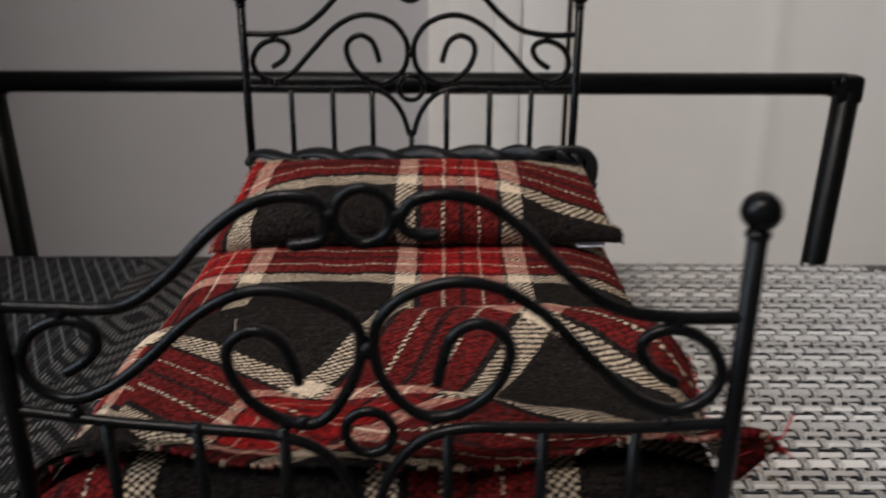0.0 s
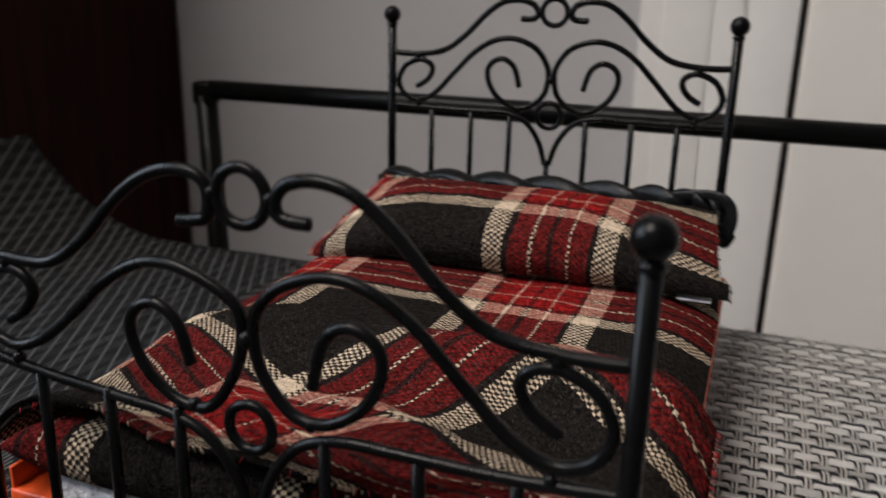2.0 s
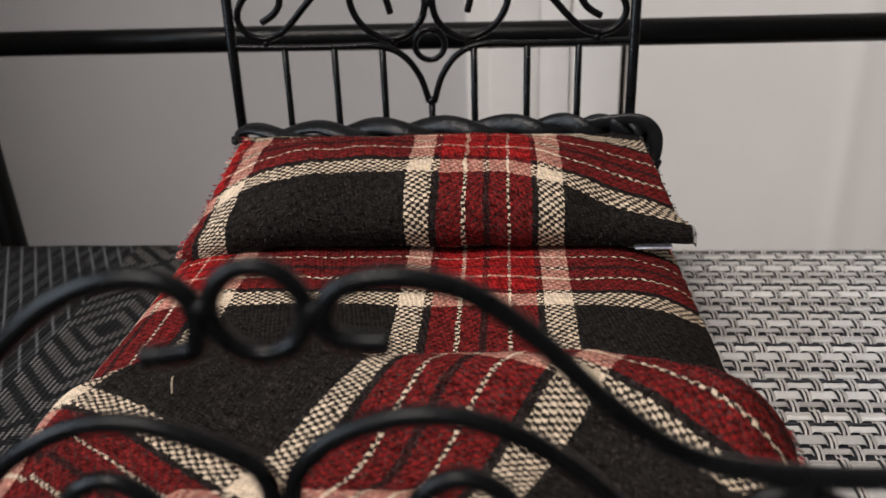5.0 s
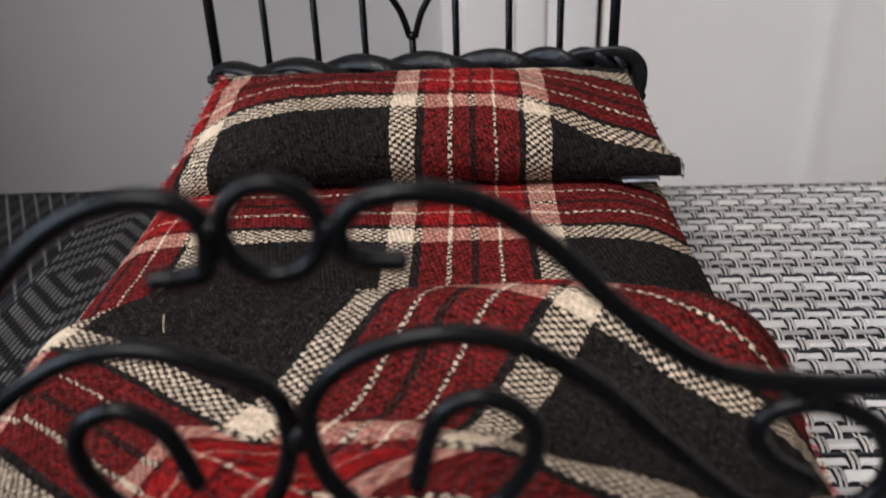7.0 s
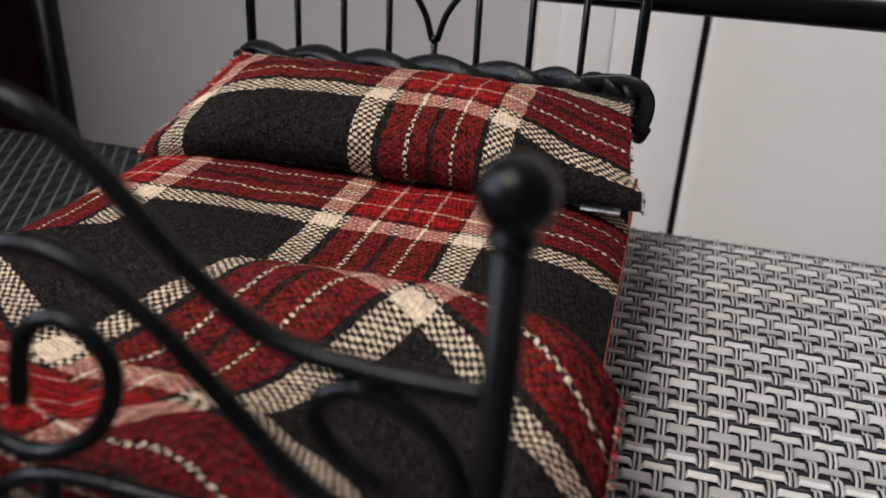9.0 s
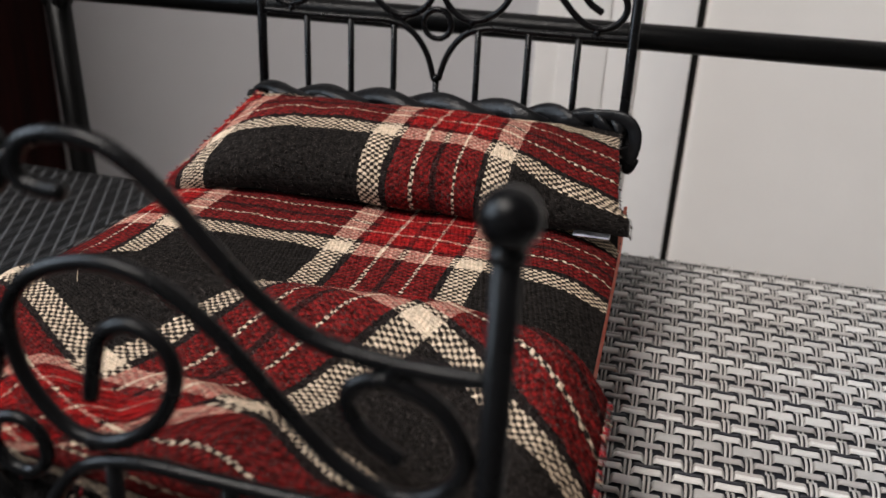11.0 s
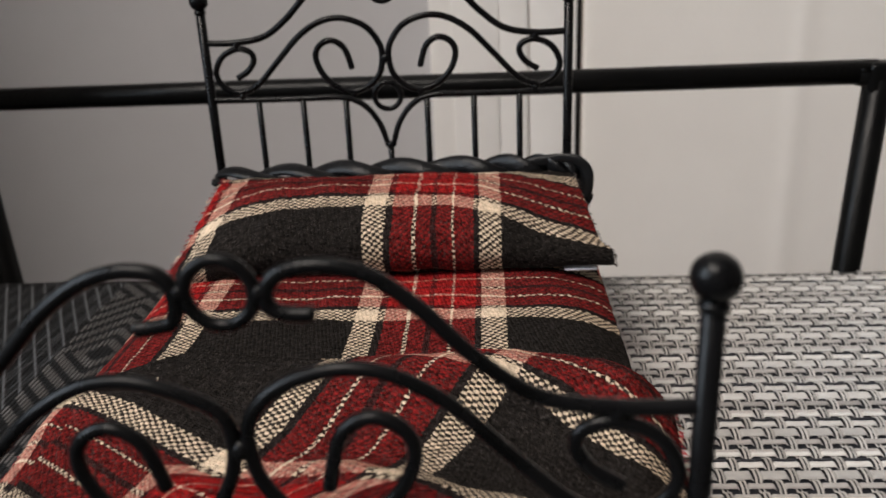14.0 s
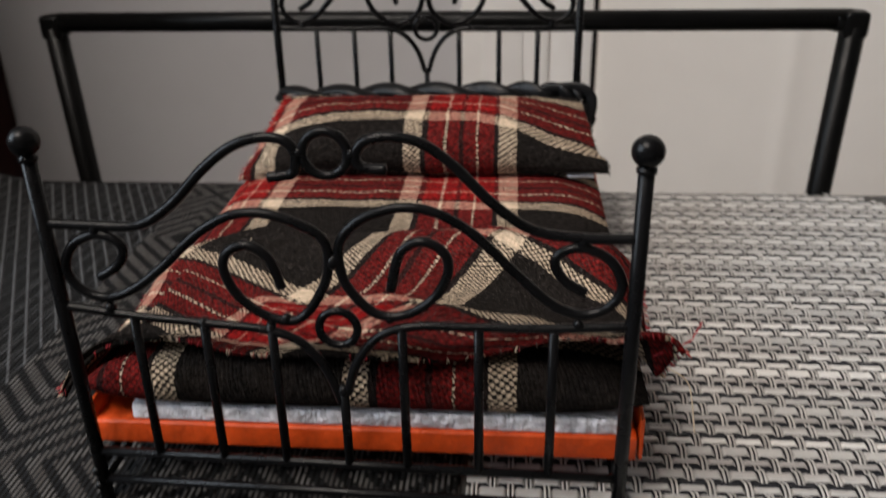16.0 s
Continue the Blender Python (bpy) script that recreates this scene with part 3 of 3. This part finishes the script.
part("side_flap", tray_side(-0.0806, 0.0006, -0.1030), ORANGE, board, "", False)
part("side_flap", tray_side(0.0844, 0.0006, -0.1030), ORANGE, board, "", False)
fm = box(-0.0682, 0.0785, 0.1235, 0.325, 0.0247, 0.0302, 0.0012)
bmesh.ops.subdivide_edges(fm, edges=fm.edges[:], cuts=6, use_grid_fill=True)
for v in fm.verts:
    v.co += Vector((0, -0.5, 0.25)) * 0.0011 * noise.noise(v.co * 220)
tagged(part("foam_sheet", box(0.070, 0.0820, 0.2800, 0.334, 0.0461, 0.0469, 0.0003), FOAM), "thin white foam sheet tucked under the pillow", "foam")
tagged(part("foam_sheet", fm, FOAM), "thin white foam sheet between board and mattress", "foam")


def nap(place, count, parent, seed, lift=0.5, longest=0.0016):
    """Loose wool fibres standing off a cloth, joined into one part."""
    rng = random.Random(seed)
    bm = bmesh.new()
    for _ in range(count):
        a, c = rng.uniform(0.01, 0.99), rng.uniform(0.01, 0.99)
        p = Vector(place(a, c))
        q, w = Vector(place(min(a + 0.01, 1.0), c)) - p, Vector(place(a, min(c + 0.01, 1.0))) - p
        if q.length < 1e-6 or w.length < 1e-6:
            continue
        up = q.cross(w).normalized()
        t = rng.uniform(0, 2 * math.pi)
        way = (q.normalized() * math.cos(t) + w.normalized() * math.sin(t) + up * rng.uniform(0.0, lift)).normalized()
        ln, wd = rng.uniform(0.0005, longest), rng.uniform(0.00003, 0.00006)
        side = way.cross(up).normalized() * wd
        mid = p + way * ln * 0.55 + up * 0.00022
        v = [bm.verts.new(r) for r in (p + side, p - side, mid - side, mid + side, p + way * ln + up * rng.uniform(-0.0001, 0.0004))]
        bm.faces.new((v[0], v[1], v[2], v[3]))
        bm.faces.new((v[3], v[2], v[4]))
    ob = part("nap", bm, NAP, parent)
    return tagged(ob, kind="stuff")


def fringe(edge, count, parent, seed, spread=0.0016, dark=False):
    """Frayed yarn ends along an edge given as point and outward way for a share 0..1."""
    rng = random.Random(seed)
    for name, m, share in (("fringe", NAP, 1.0),) if dark else (("fringe", THREAD_RED, 0.5), ("fringe", THREAD_CREAM, 0.2), ("fringe", NAP, 0.3)):
        bm = bmesh.new()
        for _ in range(int(count * share)):
            p, way = edge(rng.random())
            p, way = Vector(p), Vector(way).normalized()
            way = (way + Vector((rng.uniform(-0.5, 0.5), rng.uniform(-0.5, 0.5), rng.uniform(-0.5, 0.3)))).normalized()
            tube([p - way * 0.0005, p + way * spread * rng.uniform(0.2, 0.6), p + way * spread * rng.uniform(0.7, 1.2) + Vector((0, 0, -0.0003))], rng.uniform(0.00008, 0.00016), 4, bm=bm)
        tagged(part(name, bm, m, parent), kind="stuff")


def mattress():
    """A plaid-covered mattress: a closed roll across the bed, with soft edges."""
    x0, x1, y0, y1, z0, z1 = -0.0810, 0.0852, 0.1205, 0.332, 0.0303, 0.0455
    r = 0.0072
    prof = []
    for k in range(8):
        a = math.pi * k / 14
        prof.append((y1 - 0.004 + 0.004 * math.cos(a), z1 - 0.006 + 0.006 * math.sin(a)))
    for k in range(1, 40):
        prof.append((y1 - 0.004 - (y1 - 0.004 - y0 - r) * k / 39, z1))
    for k in range(1, 12):
        a = math.pi * k / 12
        prof.append((y0 + r - r * math.sin(a), (z0 + z1) / 2 + (z1 - z0) / 2 * math.cos(a)))
    for k in range(14):
        prof.append((y0 + r + (y1 - y0 - r) * k / 13, z0))
    arc = [0.0]
    for (a, b), (c, d) in zip(prof, prof[1:]):
        arc.append(arc[-1] + math.hypot(c - a, d - b))
    n = len(prof) - 1

    def place(a, b):
        s = 2 * a - 1
        y, z = prof[round(b * n)]
        edge = 1 - abs(s) ** (12 if s < 0 else 8) * 0.96
        zm = (z0 + z1) / 2
        x = x0 + (x1 - x0) * a
        w = 0.0011 * noise.noise((x * 40, y * 40, 1)) + 0.0005 * noise.noise((x * 130, y * 130, 7))
        return (x, y, zm + (z - zm) * edge + (w if z > zm else -abs(w) * 0.3))

    bm = sheet(70, n, place, lambda a, b: ((x0 + (x1 - x0) * a - 0.0012) * (1.10 if a < 0.48 else 1.0), y1 - 0.2465 + 0.0034 - arc[round(b * n)]))
    thing = empty("mattress", "mattress wrapped in red, charcoal and cream plaid wool", "mattress")
    cover = part("cover", bm, PLAID, thing)
    nap(lambda a, c: place(a, round(c * 0.75 * n) / n), 3500, cover, 11)
    fringe(lambda s: (place(s, 0.03), (0, 1, 0.1)), 160, cover, 5, 0.0012)
    return thing


mattress()


def throw():
    """A second plaid cloth laid askew over the foot half, bunched up in a ridge and a valley."""
    x0, x1, y0, y1 = -0.0880, 0.0900, 0.1175, 0.2235

    def place(a, b, rolled=True):
        s = 2 * a - 1
        yb = y0 + 0.004 * math.sin(a * 9) - 0.001 * math.cos(a * 23)
        yt = y1 - 0.0030 - 0.0085 * smooth(s, -0.7, 0.05) - 0.024 * smooth(-x0 - (x1 - x0) * a, 0.042, 0.082) - 0.020 * smooth(s, 0.45, 1.05) + 0.0010 * math.sin(a * 14)
        x, y = x0 + (x1 - x0) * a, yb + (yt - yb) * b
        amp = 0.22 + 0.78 * smooth(x, -0.04, 0.035)
        z = 0.0472 + 0.0100 * amp * math.exp(-((y - 0.1945 + 0.22 * max(0, x - 0.05)) / 0.017) ** 2)
        z -= 0.0025 * smooth(-x, 0.045, 0.075)
        front = math.exp(-(max(0.0, y - 0.121) / (0.010 + 0.005 * smooth(x, 0.0, 0.05))) ** 2)
        z += (0.0092 + 0.0016 * smooth(x, 0.0, 0.05)) * front * (0.80 + 0.20 * math.sin(x * 95 + 1))
        z += 0.0018 * math.exp(-((y - 0.150 - 0.25 * (x + 0.02)) / 0.006) ** 2) * smooth(-x, -0.03, 0.02)
        away = y - 0.151 + 0.40 * max(0.0, x - 0.010)
        z += 0.0072 * smooth(x, -0.018, 0.012) * (1 - smooth(x, 0.050, 0.078)) * math.exp(-(away / (0.0085 if away > 0 else 0.013)) ** 2)
        z -= 0.0030 * math.exp(-((x + 0.012) / 0.022) ** 2 - ((y - 0.140) / 0.008) ** 2)
        z += 0.0010 * noise.noise((x * 55, y * 55, 2)) + 0.0005 * noise.noise((x * 160, y * 160, 5))
        z -= (z - 0.0472) * smooth(b, 0.90, 1.0) ** 2
        over = max(0.0, abs(x - 0.0015) - 0.0735)
        z -= min(over * over * 55, over * 1.1)
        z = max(z, 0.0478) if abs(x) < 0.07 else z
        tip = smooth(s, 0.82, 1.0) * smooth(0.22 - b, 0.0, 0.2)
        q = smooth(0.11 - b, 0.0, 0.11) * (1 - tip)
        y += 0.0055 * q * q if rolled else -0.011 * q * q
        z -= 0.0032 * q * q + 0.0005 * q
        return (x + 0.003 * tip, y - 0.001 * tip, z + 0.0130 * tip)

    pulls = ((-0.070, 0.190, -0.0001, -0.0030),
             (-0.020, 0.160, -0.0030, 0.0031),
             (0.045, 0.190, -0.0035, -0.0013),
             (0.065, 0.118, 0.0055, -0.0024),
             (-0.050, 0.120, 0.0016, 0.0062),
             (0.000, 0.118, -0.0030, 0.0035),
             (0.030, 0.150, -0.0007, -0.0133),
             (0.020, 0.200, 0.0051, -0.0030),
             (0.075, 0.155, -0.0003, 0.0091),
             (-0.045, 0.160, 0.0025, -0.0009))

    def cloth(a, b):
        x, y = place(a, b, False)[:2]
        u, v = 0.1025 + 0.848 * x - 0.509 * y, -0.2243 + 0.569 * x + 1.062 * y
        # folds pull the pattern out of line here and there
        for px, py, du, dv in pulls:
            g = math.exp(-((x - px) ** 2 + (y - py) ** 2) / 0.0009)
            u, v = u + du * g, v + dv * g
        # before the front fold the cloth has slid sideways
        u -= 0.029 * smooth(-x, 0.056, 0.088) * smooth(0.192 - y, 0.0, 0.036)
        u += 0.016 * smooth(-v, 0.0665, 0.076) * smooth(x, -0.048, -0.026) * (1 - smooth(x, 0.025, 0.055))
        return (u, v)

    bm = sheet(150, 100, place, cloth)
    thing = empty("throw_blanket", "rumpled red, charcoal and cream plaid wool throw with frayed edge", "blanket")
    ob = part("cloth", bm, PLAID, thing)
    m = ob.modifiers.new("thick", "SOLIDIFY")
    m.thickness, m.offset = 0.0013, -1
    nap(place, 6000, ob, 12)
    fringe(lambda s: (place(1.0, s), (1, 0, -0.3)), 170, ob, 6)
    fringe(lambda s: (place(0.0, s), (-1, 0, -0.3)), 150, ob, 7)
    fringe(lambda s: (place(s, 0.0), (0, -0.6, -0.8)), 60, ob, 8, 0.0010)
    return thing


throw()


def pillow():
    """A plump plaid cushion leaning on the headboard, with pinched seams."""
    upper = spline([(0, 0.2790, 0.0480), (0, 0.2762, 0.0545), (0, 0.2785, 0.0615), (0, 0.2860, 0.0668), (0, 0.2960, 0.0694), (0, 0.3100, 0.0710), (0, 0.3260, 0.0704), (0, 0.3400, 0.0668)], 5)
    F, B = upper[0], upper[-1]
    nv = 2 * (len(upper) - 1)

    def place(a, b):
        s = 2 * a - 1
        j = round(b * nv)
        top = j <= nv // 2
        k = j if top else nv - j
        w = 0.15 * k / (nv // 2) + 0.85 * min(max((upper[k].y - 0.2790) / 0.0610, 0.0), 1.0)
        chord = F + (B - F) * w
        e = max(0.0, 1 - abs(s) ** (4.0 if s < 0 else 3.2))
        if top:
            p = chord + (upper[k] - chord) * ((0.14 if s < 0 else 0.30) + (0.86 if s < 0 else 0.70) * e)
        else:
            p = chord - Vector((0, -0.2, 1)) * 0.006 * math.sin(math.pi * w) * e
        half = 0.0795 - 0.0040 * smooth(-s, 0.3, 1.0) * (0.6 + 0.4 * smooth(w, 0.0, 0.25)) + 0.0030 * (1 - 2 * w) * smooth(abs(s), 0.6, 1.0) + 0.0040 * smooth(s, 0.75, 1.0) * (1 - smooth(w, 0.03, 0.14))
        x = 0.0015 + s * half + 0.0008 * noise.noise((w * 9, s * 5, 2))
        sag = -0.0045 * smooth(-s, 0.5, 1.0) * (1 - w) + 0.0005 * smooth(s, 0.6, 1.0) * (1 - w)
        p = p + Vector((0, 0, sag + 0.0008 * noise.noise((s * 6, w * 5, 9)) + 0.0004 * noise.noise((s * 17, w * 12, 4))))
        return (x, p.y, p.z)

    arcs = []
    run = 0.0
    for j in range(nv // 2 + 1):
        p = Vector(place(0.5, j / nv))
        if arcs:
            run += (p - last).length
        arcs.append(run)
        last = p
    cut = min(range(len(arcs)), key=lambda j: abs(Vector(place(0.5, j / nv)).y - 0.2965))

    def cloth(a, b):
        j = round(b * nv)
        j = j if j <= nv // 2 else nv - j
        v = arcs[j] - arcs[cut]
        v = (v * 0.90 if v > 0 else v) + 0.0145 * smooth(2 * a - 1, 0.30, 0.95)
        x = place(a, 0.3)[0] - 0.0008
        return (x * (0.955 if x < 0 else 1.0), v)

    thing = empty("pillow", "plump plaid wool pillow leaning against the headboard", "pillow")
    cover = part("cover", sheet(90, nv, place, cloth), PLAID, thing)
    nap(lambda a, c: place(a, round(c * 0.5 * nv) / nv), 4000, cover, 13)
    fringe(lambda s: (place(1.0, s * 0.5), (1, -0.2, 0)), 70, cover, 9, 0.0010, True)
    fringe(lambda s: (place(0.0, s * 0.5), (-1, -0.2, 0)), 110, cover, 10)
    return thing


pillow()


def braid():
    """Two strands of black leather twisted round each other along the pillow's back edge and down one end."""
    ob = empty("braided_cord", "black braided leather cord along the back of the pillow", "cord", (0.0, 0.347, 0.064))
    line = spline([(-0.0770, 0.3490, 0.0645), (-0.04, 0.3475, 0.0655), (0.0, 0.3465, 0.0662), (0.04, 0.3460, 0.0662), (0.066, 0.3440, 0.0668), (0.0795, 0.3425, 0.0672)], 20)
    n = len(line)
    for ph in (0.0, math.pi):
        pts = []
        for i, p in enumerate(line):
            t = (line[min(i + 1, n - 1)] - line[max(i - 1, 0)]).normalized()
            a = Vector((0, 1, 0))
            b = t.cross(a).normalized()
            w = ph + i * 0.052 * math.pi * 1.55
            pts.append(p + (a * math.cos(w) * 0.0034 + b * math.sin(w) * 0.0029) - Vector((0, 0.347 - 0.0, 0.064)))
        part("strand", tube(pts, 0.0038, 12, flat=0.45), LEATHER, ob)
    for pts in ([(0.0600, 0.3425, 0.0690), (0.0700, 0.3405, 0.0712), (0.0790, 0.3385, 0.0715), (0.0838, 0.3370, 0.0675), (0.0842, 0.3360, 0.0610), (0.0825, 0.3350, 0.0560)],
                [(0.0690, 0.3450, 0.0660), (0.0770, 0.3430, 0.0690), (0.0825, 0.3410, 0.0690), (0.0815, 0.3395, 0.0630), (0.0795, 0.3390, 0.0580)]):
        strap = [Vector(q) - Vector((0, 0.347, 0.064)) for q in spline(pts, 8)]
        part("strap", tube(strap, 0.0011, 12, flat=2.4), LEATHER, ob, "flat end of the leather cord")
    tip = [Vector(q) - Vector((0, 0.347, 0.064)) for q in spline([(0.0795, 0.3365, 0.0610), (0.0812, 0.3355, 0.0560), (0.0832, 0.3350, 0.0535), (0.0862, 0.3348, 0.0575)], 6)]
    part("strap_end", tube(tip, 0.0012, 10, flat=2.4, taper=lambda f: 1.0 - 0.75 * f * f), LEATHER, ob)
    return ob


braid()


def threads(name, pts, r, material, label):
    tagged(part(name, tube(spline(pts, 8), r, 6), material), label, "thread")


threads("loose_thread", [(0.0860, 0.127, 0.0500), (0.0950, 0.128, 0.0540), (0.0975, 0.130, 0.0560), (0.0995, 0.132, 0.0585)], 0.00022, THREAD_RED, "loose red wool thread at the throw's frayed corner")
threads("loose_thread", [(0.0900, 0.126, 0.0470), (0.0960, 0.127, 0.0420), (0.0985, 0.128, 0.0340), (0.1000, 0.127, 0.0240)], 0.00018, THREAD_CREAM, "loose cream wool thread at the throw's frayed corner")
threads("lint", [(-0.0475, 0.1890, 0.0515), (-0.0474, 0.1893, 0.0535), (-0.0470, 0.1898, 0.0555)], 0.00012, THREAD_CREAM, "short pale lint hair standing on the dark wool")
